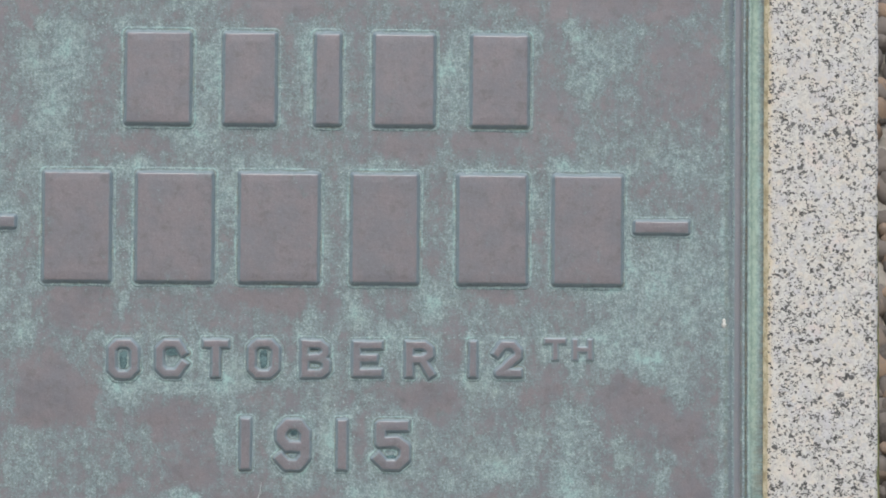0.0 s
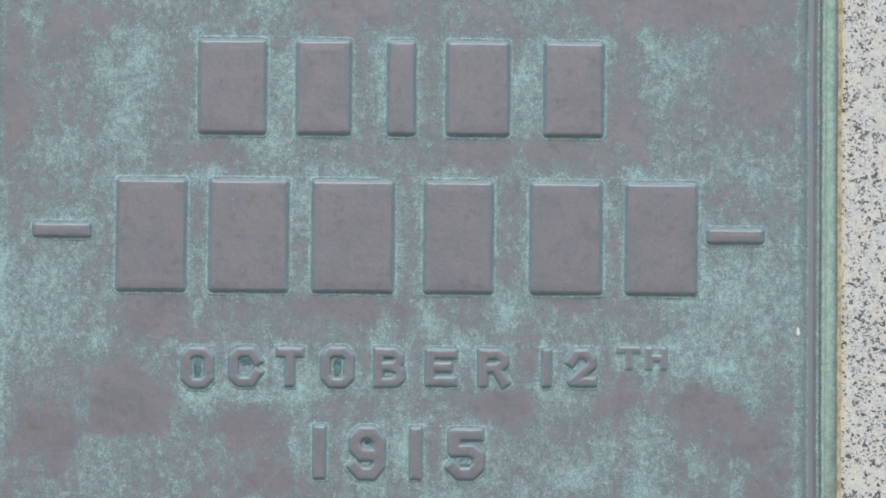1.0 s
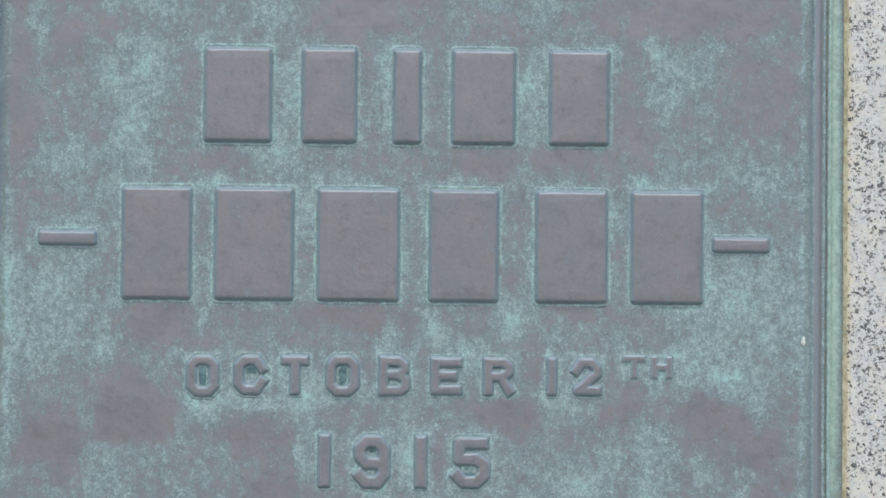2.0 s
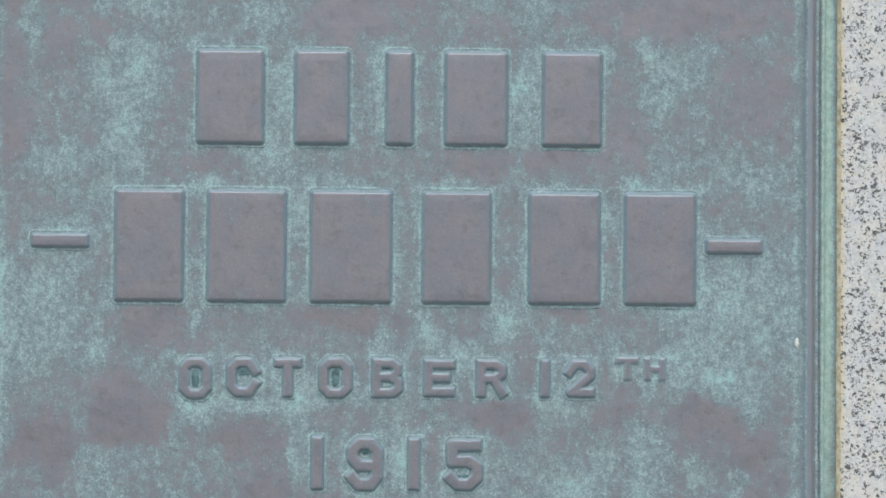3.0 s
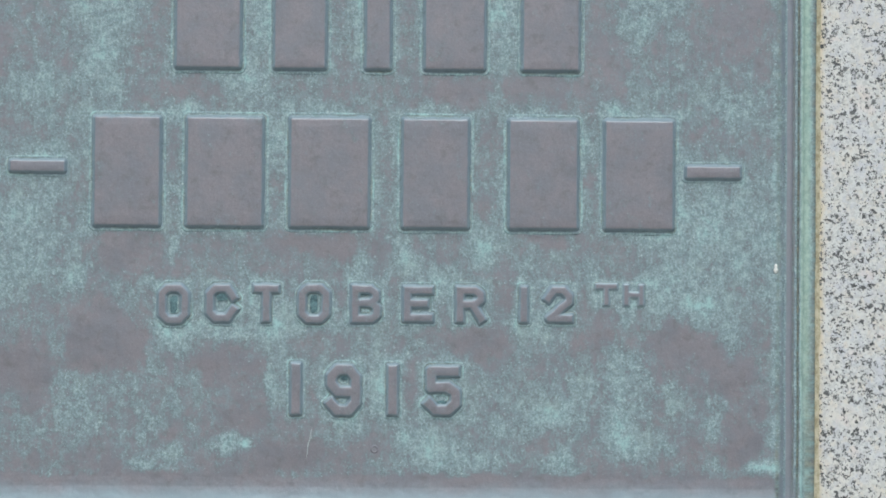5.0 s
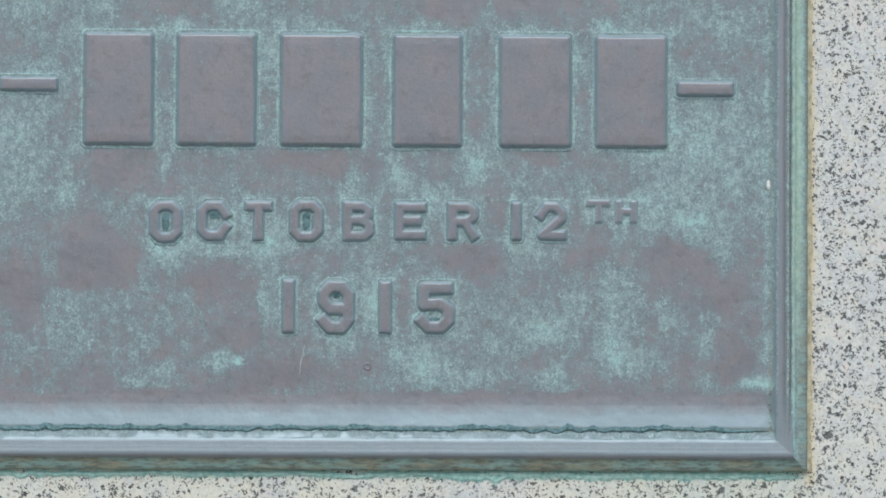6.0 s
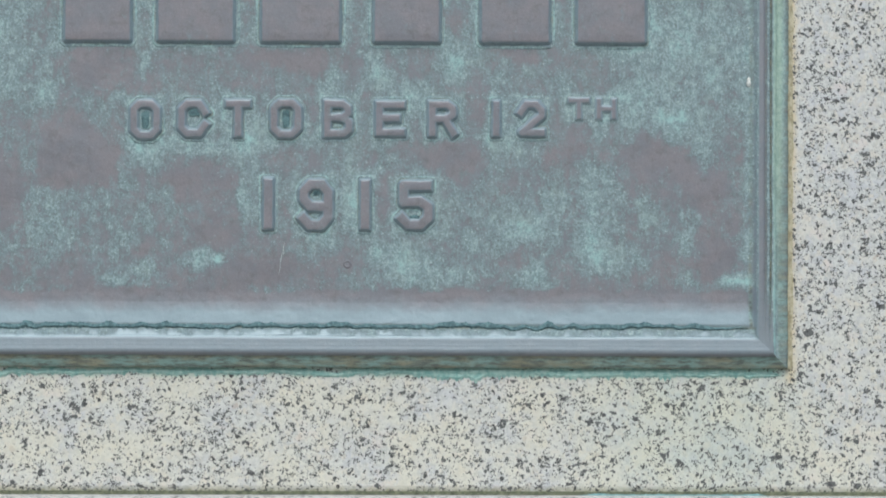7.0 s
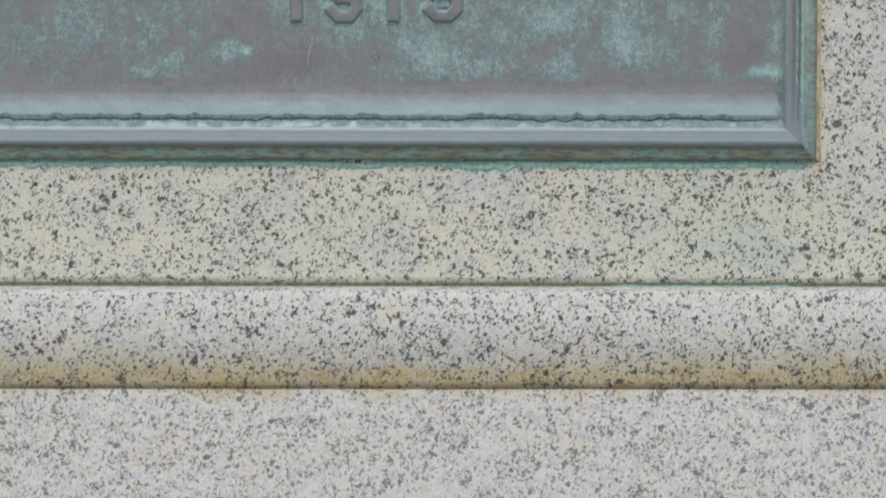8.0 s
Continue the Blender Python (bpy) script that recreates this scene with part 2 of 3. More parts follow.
# ---- mesh helpers ----
def part(name, bm, material, parent=None, label="", smooth=False):
    mesh = bpy.data.meshes.new(name)
    bm.to_mesh(mesh)
    bm.free()
    return part_mesh(name, mesh, material, parent, label, smooth)


def part_mesh(name, mesh, material, parent=None, label="", smooth=False):
    mesh.materials.append(material)
    if smooth:
        mesh.polygons.foreach_set("use_smooth", [True] * len(mesh.polygons))
    ob = new(name, mesh)
    ob.parent = parent
    return tagged(ob, label)


def patina(ob, values, name="patina"):
    at = ob.data.attributes.new(name, "FLOAT", "POINT")
    at.data.foreach_set("value", np.asarray(values, dtype=np.float32))
    return ob


def block(x0, x1, y0, y1, z0, z1, bevel=0.002):
    bm = bmesh.new()
    bmesh.ops.create_cube(bm, size=1, matrix=Matrix.LocRotScale(((x0 + x1) / 2, (y0 + y1) / 2, (z0 + z1) / 2), None, (x1 - x0, y1 - y0, z1 - z0)))
    if bevel:
        bmesh.ops.bevel(bm, geom=bm.edges[:], offset=bevel, segments=2, profile=0.6, affect="EDGES")
    return bm


def sweep(profile, x0, x1, y0, y1):
    """A closed moulding round a rectangular block: profile of (out, z) from top to bottom."""
    bm = bmesh.new()
    rings = []
    for o, z in profile:
        rings.append([bm.verts.new(p) for p in ((x0 - o, y0 - o, z), (x1 + o, y0 - o, z), (x1 + o, y1 + o, z), (x0 - o, y1 + o, z))])
    for r, s in zip(rings, rings[1:]):
        for k in range(4):
            bm.faces.new((r[k], s[k], s[(k + 1) % 4], r[(k + 1) % 4]))
            bm.edges.get((r[k], s[k])).smooth = False
    bm.faces.new(rings[0]), bm.faces.new(rings[-1][::-1])
    bmesh.ops.recalc_face_normals(bm, faces=bm.faces[:])
    return bm


# ---- the granite memorial ----
memorial = tagged(new("stone_memorial"), "pale speckled granite memorial with a rounded base course", "memorial")


def die_block():
    """The upright block; its arrises are very slightly chipped."""
    bm = bmesh.new()
    x0, x1, y0, y1, c = DIE_LEFT, DIE_RIGHT, WALL_Y, 0.42, 0.0022
    outline = [(x0 + c, y0), (x1 - c, y0), (x1, y0 + c), (x1, y1), (x0, y1), (x0, y0 + c)]
    rows = np.linspace(DIE_LOW, DIE_TOP, 190)
    rings = []
    for k, z in enumerate(rows):
        ring = []
        for j, (x, y) in enumerate(outline):
            chip = max(0.0, noise.noise((x * 9, j * 3.0, z * 90)) - 0.12) * 0.0022 if j in (0, 1, 2, 5) else 0.0
            inset = 0.0016 if k in (0, len(rows) - 1) else 0.0
            sx = 1 if x < 0 else -1
            ring.append(bm.verts.new((x + sx * (chip + inset), y + (inset if y < 0.2 else -inset), z)))
        rings.append(ring)
    n = len(outline)
    for r, s in zip(rings, rings[1:]):
        for k in range(n):
            bm.faces.new((r[k], r[(k + 1) % n], s[(k + 1) % n], s[k]))
    bm.faces.new(rings[0][::-1]), bm.faces.new(rings[-1])
    bmesh.ops.recalc_face_normals(bm, faces=bm.faces[:])
    return bm


part("die_block", die_block(), GRANITE_DIE, memorial, "pale granite upright block with black mica flecks")
part("joint", block(DIE_LEFT + 0.004, DIE_RIGHT - 0.004, WALL_Y + 0.0010, 0.41, ROLL_TOP - 0.001, DIE_LOW + 0.001, 0), MOSS, memorial, "thin dark mossy joint")
roll = [(0.003, ROLL_TOP)]
for k in range(1, 13):  # shoulder
    a = radians(90 * k / 12)
    roll.append((0.003 + 0.020 * math.sin(a), ROLL_TOP - 0.0055 * (1 - math.cos(a))))
for k in range(1, 13):  # belly, turning in a little at the foot
    a = k / 12
    roll.append((0.023 + 0.003 * math.sin(math.pi * min(1.0, a * 1.3)) - 0.0035 * a ** 5, ROLL_TOP - 0.0055 - (ROLL_TOP - 0.0055 - ROLL_LOW) * a))
part("base_roll", sweep(roll, DIE_LEFT, DIE_RIGHT, WALL_Y, 0.42), GRANITE_ROLL, memorial, "rounded granite base course with brown silt along its foot", True)
plinth = [(0.010, ROLL_LOW + 0.0006), (0.0172, ROLL_LOW), (0.0190, ROLL_LOW - 0.0015), (0.0195, ROLL_LOW - 0.0050), (0.0195, 0.02), (0.0195, -0.05)]
part("plinth", sweep(plinth, DIE_LEFT, DIE_RIGHT, WALL_Y, 0.42), GRANITE_PLINTH, memorial, "pinkish-grey granite plinth")

# ---- the bronze plaque ----
plaque = tagged(new("bronze_plaque"), "weathered bronze memorial plaque with verdigris and raised lettering", "plaque")

# Text: a letter's left, bottom, width, height, all in metres.
DATE = [
    ("O", -0.1674, 1.3902, 0.0268, 0.0328), ("C", -0.1340, 1.3916, 0.0271, 0.0316), ("T", -0.1008, 1.3918, 0.0234, 0.0315),
    ("O", -0.0693, 1.3913, 0.0275, 0.0326), ("B", -0.0320, 1.3918, 0.0260, 0.0317), ("E", 0.0045, 1.3928, 0.0262, 0.0302),
    ("R", 0.0415, 1.3926, 0.0257, 0.0306), ("1", 0.0854, 1.3929, 0.0130, 0.0306), ("2", 0.1037, 1.3931, 0.0253, 0.0306),
    ("T", 0.1410, 1.4066, 0.0180, 0.0180), ("H", 0.1608, 1.4066, 0.0170, 0.0176),
]
YEAR = [("1", -0.0745, 1.3272, 0.0135, 0.0412), ("9", -0.0490, 1.3266, 0.0294, 0.0412), ("1", -0.0063, 1.3272, 0.0129, 0.0404), ("5", 0.0198, 1.3273, 0.0308, 0.0398)]
UPPER = [(-0.1575, 0.0520), (-0.0885, 0.0430), (-0.0240, 0.0240), (0.0175, 0.0490), (0.0865, 0.0465)]  # plain bars: left, width
LOWER = [(-0.2140, 0.0530), (-0.1490, 0.0600), (-0.0765, 0.0620), (0.0025, 0.0530), (0.0775, 0.0550), (0.1450, 0.0550)]
BARS = [(x, 1.5695, w, 0.0712) for x, w in UPPER] + [(x, 1.4580, w, 0.0835) for x, w in LOWER]
DASHES = [(-0.2726, 1.4958, 0.0446, 0.0138), (0.2028, 1.4952, 0.0442, 0.0142)]
RAISED = [row[1:] for row in DATE + YEAR] + BARS + DASHES

# Border profile, outer edge to inner lip: offset, height over the field, verdigris at the sides, at top and bottom.
PROFILE = [
    (0.0000, -0.0045, 0.5, 0.5), (0.0000, 0.0004, 0.4, 0.6), (0.0010, 0.0014, 0.4, 0.4), (0.0034, 0.0020, 0.7, 0.3), (0.0060, 0.0026, 1.1, 0.3), (0.0084, 0.0032, 1.2, 0.2),
    (0.0090, 0.0040, 1.4, 0.1), (0.0096, 0.0054, 1.7, -0.1), (0.0104, 0.0062, 1.7, -0.4), (0.0116, 0.0065, 1.2, -0.5), (0.0122, 0.0066, 0.9, -0.5), (0.0127, 0.0066, 0.1, -0.5), (0.0134, 0.0066, 0.1, -0.5),
    (0.0139, 0.0065, 0.9, -0.5), (0.0152, 0.0063, 1.0, -0.5), (0.0159, 0.0062, 0.4, -0.5), (0.0163, 0.0062, 0.1, -0.5), (0.0168, 0.0061, 0.1, -0.5), (0.0173, 0.0060, -0.3, -0.5),
    (0.0195, 0.0059, -0.5, -0.5), (0.0208, 0.0057, -0.4, -0.3), (0.0216, 0.0054, 0.9, 0.0), (0.0226, 0.0046, 0.9, 0.2),
]
GROOVES = {0.0127: 0.0022, 0.0134: 0.0022, 0.0163: 0.0010, 0.0168: 0.0010}  # cut into the sides alone, running out at the corners
LIP = 0.0226
# Height of the field beside the lip: at the sides a short fillet, at top and bottom a slope, a crevice and a long cove.
SIDE_FILLET = ((LIP, 0.0236, 0.0250, 0.0270, 0.0290, 0.0315), (0.0046, 0.0034, 0.0021, 0.0010, 0.0003, 0.0))
FOOT_COVE = ((LIP, 0.0262, 0.0284, 0.0292, 0.0312, 0.0350, 0.0400, 0.0460, 0.0530), (0.0046, 0.0031, 0.0023, 0.0024, 0.0026, 0.0020, 0.0012, 0.0004, 0.0))


def frame_rail(side):
    """One mitred rail of the cast border, cut into short lengths."""
    steps, verts, faces, grown, sky_sheen, moss_and_shade, lime = 160, [], [], [], [], [], []
    for k in range(steps + 1):
        a = k / steps
        for s, h, gx, gz in PROFILE:
            x0, x1, z0, z1 = PLAQUE_LEFT + s, PLAQUE_RIGHT - s, PLAQUE_LOW + s, PLAQUE_TOP - s
            level = side in ("bottom", "top")
            x, z = (x0 + (x1 - x0) * a, z0 if side == "bottom" else z1) if level else (x0 if side == "left" else x1, z0 + (z1 - z0) * a)
            corner = min(1.0, (z - z0) / 0.045) if not level else 0.0
            wob = 0.0004 * noise.noise((x * 30, h * 300, z * 30))
            h -= GROOVES.get(s, 0.0) * corner
            verts.append((x, -h, z + wob) if level else (x + wob, -h, z))
            height = max(0.0, min(1.0, (z - 1.33) / 0.12)) if 0.003 < s < 0.010 else 0.0
            grown.append(gz + (gx - gz) * corner if s > 0.0112 else gz if level else gx + 0.5 * height)
            lime.append((0.85 if 0.0055 < s < 0.0106 else 0.25 if 0.003 < s < 0.0118 else 0.0) * max(0.0, min(1.0, (z - 1.26) / 0.12)) if not level else 0.0)
            # Sky reflection painted pale blue on the lip and the rail's faces.
            sky_sheen.append(0.95 if s > 0.0212 else (0.62 if s > 0.0108 else 0.30) * (1 - 0.6 * corner))
            # Mossy fascia, dark outer wall; grooves take their deposit plus painted shade.
            moss_and_shade.append(0.95 if s == 0.0 else 0.92 if level and s < 0.0088 else 0.60 - (0.10 if s < 0.0030 else 0.52) * max(0.0, min(1.0, (z - 1.30) / 0.12)) if s < 0.0080 else 350 * GROOVES.get(s, 0.0) * corner)
    n = len(PROFILE)
    for k in range(steps):
        for j in range(n - 1):
            quad = (k * n + j, (k + 1) * n + j, (k + 1) * n + j + 1, k * n + j + 1)
            faces.append(quad if side in ("bottom", "right") else quad[::-1])
    mesh = bpy.data.meshes.new("rail")
    mesh.from_pydata(verts, [], faces)
    bm = bmesh.new()
    bm.from_mesh(mesh)
    bmesh.ops.recalc_face_normals(bm, faces=bm.faces[:])
    if sum(f.normal.y for f in bm.faces) > 0:
        bmesh.ops.reverse_faces(bm, faces=bm.faces[:])
    bm.to_mesh(mesh)
    bm.free()
    return mesh, grown, sky_sheen, moss_and_shade, lime


frame_part = new("frame")
frame_part.parent = plaque
tagged(frame_part, "moulded bronze border with green flanks")
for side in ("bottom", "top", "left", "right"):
    mesh, grown, sky_sheen, moss_and_shade, lime = frame_rail(side)
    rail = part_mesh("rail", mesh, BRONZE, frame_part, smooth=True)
    for values, at in ((grown, "patina"), (sky_sheen, "sky_sheen"), (moss_and_shade, "moss_and_shade"), (lime, "lime")):
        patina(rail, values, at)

# Verdigris on the field: soft patches (x, z, half width, half height, strength); bare places are negative.
UPPER_LEFT = [
    (-0.210, 1.622, 0.024, 0.032, 0.7), (-0.205, 1.571, 0.016, 0.022, 0.9), (-0.245, 1.560, 0.024, 0.013, 0.4), (-0.191, 1.669, 0.032, 0.009, 0.5), (-0.105, 1.663, 0.024, 0.016, 0.5), (-0.025, 1.614, 0.008, 0.024, 0.8),
    (-0.108, 1.562, 0.030, 0.013, 0.6), (-0.094, 1.609, 0.008, 0.030, 0.6), (-0.272, 1.647, 0.009, 0.024, 0.5), (-0.148, 1.541, 0.016, 0.008, 0.6), (-0.084, 1.519, 0.011, 0.016, 0.5), (-0.054, 1.527, 0.013, 0.019, 0.5),
    (-0.051, 1.663, 0.030, 0.016, -0.7), (-0.253, 1.636, 0.015, 0.032, -0.4), (-0.288, 1.598, 0.011, 0.054, -0.5), (-0.137, 1.560, 0.022, 0.011, -0.4), (-0.127, 1.598, 0.013, 0.013, 0.3), (-0.186, 1.628, 0.011, 0.030, 0.3),
]
UPPER_RIGHT = [
    (0.073, 1.671, 0.027, 0.011, 0.5), (0.111, 1.654, 0.011, 0.005, 0.5), (0.162, 1.641, 0.009, 0.006, 1.0), (0.181, 1.622, 0.024, 0.022, 0.5), (0.077, 1.606, 0.011, 0.030, 0.8), (0.170, 1.601, 0.013, 0.016, 0.6),
    (0.167, 1.560, 0.016, 0.011, 0.4), (0.251, 1.652, 0.007, 0.011, 0.5), (0.170, 1.524, 0.016, 0.019, 0.9), (0.127, 1.516, 0.019, 0.016, 0.6), (0.151, 1.543, 0.016, 0.007, 0.6), (0.224, 1.560, 0.043, 0.030, 0.3),
    (0.194, 1.663, 0.054, 0.019, -0.6), (0.149, 1.581, 0.016, 0.019, -0.4), (0.049, 1.560, 0.022, 0.013, -0.7), (0.108, 1.562, 0.024, 0.011, -0.7), (0.248, 1.598, 0.024, 0.040, -0.3), (0.060, 1.617, 0.012, 0.027, -0.5),
]
MIDDLE_LEFT = [
    (-0.267, 1.450, 0.030, 0.038, 0.5), (-0.224, 1.425, 0.008, 0.012, 0.7), (-0.178, 1.414, 0.013, 0.013, 0.4), (-0.154, 1.384, 0.012, 0.016, 0.6), (-0.159, 1.352, 0.032, 0.016, 0.2), (-0.121, 1.387, 0.016, 0.008, 0.5),
    (-0.081, 1.392, 0.013, 0.016, 0.6), (-0.084, 1.349, 0.006, 0.016, 0.9), (-0.011, 1.349, 0.008, 0.022, 0.9), (-0.022, 1.433, 0.013, 0.008, 0.5), (0.008, 1.439, 0.011, 0.011, 0.6), (-0.236, 1.382, 0.011, 0.016, 0.5),
    (-0.288, 1.433, 0.007, 0.067, 0.5), (-0.186, 1.447, 0.024, 0.016, -0.6), (-0.202, 1.384, 0.032, 0.022, -0.8), (-0.261, 1.360, 0.022, 0.016, -0.8), (-0.119, 1.365, 0.022, 0.013, -0.7), (-0.051, 1.450, 0.035, 0.008, -0.6),
]
MIDDLE_RIGHT = [
    (0.065, 1.450, 0.011, 0.016, 0.8), (0.108, 1.441, 0.024, 0.011, 0.3), (0.216, 1.406, 0.016, 0.013, 0.7), (0.235, 1.460, 0.027, 0.032, 0.4), (0.165, 1.360, 0.013, 0.022, 0.5), (0.114, 1.349, 0.054, 0.022, 0.3),
    (0.240, 1.384, 0.011, 0.016, 0.4), (0.262, 1.433, 0.007, 0.054, 0.3), (0.194, 1.417, 0.016, 0.016, 0.4), (0.036, 1.420, 0.013, 0.016, 0.5), (0.100, 1.384, 0.016, 0.013, 0.3), (0.108, 1.458, 0.022, 0.007, -0.6),
    (0.205, 1.384, 0.019, 0.016, -0.7), (0.235, 1.362, 0.019, 0.016, -0.7), (0.135, 1.382, 0.013, 0.011, -0.4), (0.060, 1.382, 0.024, 0.013, -0.5), (0.184, 1.494, 0.024, 0.008, -0.8), (0.122, 1.489, 0.016, 0.008, -0.7),
]
FOOT_LEFT = [
    (-0.222, 1.326, 0.030, 0.022, 0.4), (-0.115, 1.309, 0.013, 0.007, 0.9), (-0.104, 1.310, 0.004, 0.003, 1.2), (-0.170, 1.289, 0.009, 0.006, 0.9), (-0.154, 1.300, 0.009, 0.007, 0.7), (0.028, 1.307, 0.024, 0.016, 0.9),
    (-0.031, 1.320, 0.013, 0.008, 0.5), (-0.155, 1.339, 0.024, 0.013, 0.1), (-0.101, 1.331, 0.016, 0.013, -0.4), (-0.074, 1.299, 0.035, 0.013, -0.6), (-0.204, 1.299, 0.016, 0.013, -0.5),
]
FOOT_RIGHT = [
    (0.091, 1.326, 0.035, 0.024, 0.3), (0.115, 1.294, 0.016, 0.010, 0.9), (0.118, 1.326, 0.019, 0.006, 0.6), (0.066, 1.296, 0.016, 0.008, 0.6), (0.163, 1.318, 0.013, 0.016, 0.7), (0.161, 1.279, 0.007, 0.005, 1.0),
    (0.198, 1.339, 0.008, 0.011, 0.6), (0.179, 1.309, 0.024, 0.013, 0.4), (0.226, 1.323, 0.008, 0.011, 0.6), (0.256, 1.292, 0.009, 0.007, 1.3), (0.265, 1.290, 0.006, 0.012, 1.0), (0.101, 1.308, 0.011, 0.008, -0.4),
    (0.247, 1.312, 0.013, 0.019, -0.7), (0.212, 1.301, 0.011, 0.016, -0.4), (0.212, 1.282, 0.030, 0.006, -0.5),
]
BROAD = [(0.215, 1.460, 0.060, 0.070, 0.45), (-0.250, 1.500, 0.035, 0.080, 0.30), (0.050, 1.545, 0.200, 0.012, 0.20), (0.180, 1.330, 0.060, 0.035, 0.12)]
RUNS = [(-0.1557, 1.456, 0.005, 0.036), (0.0075, 1.456, 0.006, 0.03), (0.063, 1.456, 0.007, 0.03), (-0.092, 1.43, 0.006, 0.03), (-0.150, 1.39, 0.012, 0.022), (-0.115, 1.39, 0.014, 0.014), (-0.012, 1.392, 0.008, 0.012)]
field = (PLAQUE_LEFT + LIP, PLAQUE_RIGHT - LIP, PLAQUE_LOW + LIP, PLAQUE_TOP - LIP)


def fbm(x, z, scale, octaves=4):
    return noise.fractal((x * scale, 3.1, z * scale), 0.9, 2.0, octaves)


def panel():
    """The field of the plaque: slightly uneven, with verdigris gathering round the raised work."""
    xs = np.concatenate([np.linspace(field[0], field[0] + 0.009, 16)[:-1], np.linspace(field[0] + 0.009, field[1] - 0.009, 380), np.linspace(field[1] - 0.009, field[1], 16)[1:]])
    zs = np.concatenate([np.linspace(field[2], field[2] + 0.03, 56)[:-1], np.linspace(field[2] + 0.03, field[3], 420)])
    nx, nz = len(xs), len(zs)
    X, Z = np.meshgrid(xs, zs)
    side, foot = np.minimum(X - PLAQUE_LEFT, PLAQUE_RIGHT - X), np.minimum(Z - PLAQUE_LOW, PLAQUE_TOP - Z)
    rough = np.array([[fbm(x, z, 30) for x in xs] for z in zs])
    sway = np.array([[noise.fractal((x * 70, 9.2, z * 55), 0.8, 2.0, 4) for x in xs] for z in zs])
    U, V = X + 0.004 * rough + 0.004 * sway, Z + 0.004 * np.roll(rough, 61, 1) - 0.005 * sway
    g = np.full(X.shape, 0.41)
    for x, z, a, b, s in UPPER_LEFT + UPPER_RIGHT + MIDDLE_LEFT + MIDDLE_RIGHT + FOOT_LEFT + FOOT_RIGHT + BROAD:
        g += 0.95 * s * np.exp(-((((U - x) / a) ** 2 + ((V - z) / b) ** 2) ** 1.4))
    for x, z, a, length in RUNS:
        g += 0.6 * np.exp(-(((X - x) / a) ** 2)) * np.clip((z - Z) / 0.006, 0, 1) * np.clip(1 - (z - Z) / length, 0, 1)
    halo = np.zeros(X.shape)
    for x, z, w, h in RAISED:
        dx, dz = np.maximum(np.abs(X - x - w / 2) - w / 2, 0), np.maximum(np.abs(Z - z - h / 2) - h / 2, 0)
        halo = np.maximum(halo, (0.50 if h < 0.06 else 0.42) * np.exp(-np.hypot(dx, dz) / 0.0035))
    g += halo + 0.16 * rough + 0.14 * sway
    hem = foot + 0.0022 * sway + 0.0016 * rough
    g = np.where(hem < 0.0520, np.interp(hem, (LIP, 0.0270, 0.0290, 0.0310, 0.0440, 0.0520), (0.3, 0.75, 0.5, -0.1, -0.5, -0.35)) + 0.1 * sway, np.minimum(g, -0.35 + (hem - 0.0520) / 0.004))
    g += 0.5 * np.clip(1 - np.abs(side - 0.0285) / 0.005, 0, 1) * (hem > 0.03)
    # Painted sky reflection, fading out up the cove and away from the sides.
    sky_sheen = np.interp(hem, (LIP, 0.0380, 0.0440, 0.0500), (0.95, 0.95, 0.35, 0.0))
    sky_sheen = np.maximum(sky_sheen, np.interp(side, (LIP, 0.0245, 0.0300), (0.7, 0.5, 0.0)))
    # Side line paints the fillet's shading; its stronger part by the corner is deposit.
    moss_and_shade = np.clip(1 - np.abs(side - 0.0264 + 0.0006 * sway) / 0.0020, 0, 1) * (0.35 + 0.5 * np.clip((0.085 - foot) / 0.045, 0, 1)) * (foot > 0.029)
    moss_and_shade = np.maximum(moss_and_shade, 0.6 * np.clip(1 - np.abs(foot - 0.0290 + 0.0008 * sway) / 0.0022, 0, 1))
    relief = np.maximum(np.interp(side, *SIDE_FILLET), np.interp(foot, *FOOT_COVE))
    y = np.where(relief > 0.0044, 0.0, 0.0004 * rough) - relief
    verts = np.stack([X, y, Z], -1).reshape(-1, 3)
    i = np.arange((nx - 1) * (nz - 1))
    c = (i // (nx - 1)) * nx + i % (nx - 1)
    faces = np.stack([c, c + 1, c + nx + 1, c + nx], -1)
    mesh = bpy.data.meshes.new("panel")
    mesh.from_pydata(verts.tolist(), [], faces.tolist())
    return mesh, g.ravel(), sky_sheen.ravel(), moss_and_shade.ravel()


mesh, grown, sky_sheen, moss_and_shade = panel()
patina(patina(patina(part_mesh("panel", mesh, BRONZE, plaque, "brown bronze field with blue-green verdigris patches", True), grown), sky_sheen, "sky_sheen"), moss_and_shade, "moss_and_shade")


# Strokes of the block letters, in a unit box.
STROKES = {"1": [[(0.5, 0), (0.5, 1)]], "O": [[(0.5, 0), (0.76, 0), (1, 0.18), (1, 0.82), (0.76, 1), (0.24, 1), (0, 0.82), (0, 0.18), (0.24, 0), (0.5, 0)]]}
STEM = [(0, 0), (0, 1)]
STROKES["C"] = [[(1, 0.72), (0.76, 1), (0.24, 1), (0, 0.80), (0, 0.20), (0.24, 0), (0.76, 0), (1, 0.28)]]
STROKES["T"] = [[(0, 1), (1, 1)], [(0.5, 0.95), (0.5, 0)]]
STROKES["E"] = [STEM, [(0, 1), (1, 1)], [(0, 0.52), (0.78, 0.52)], [(0, 0), (1, 0)]]
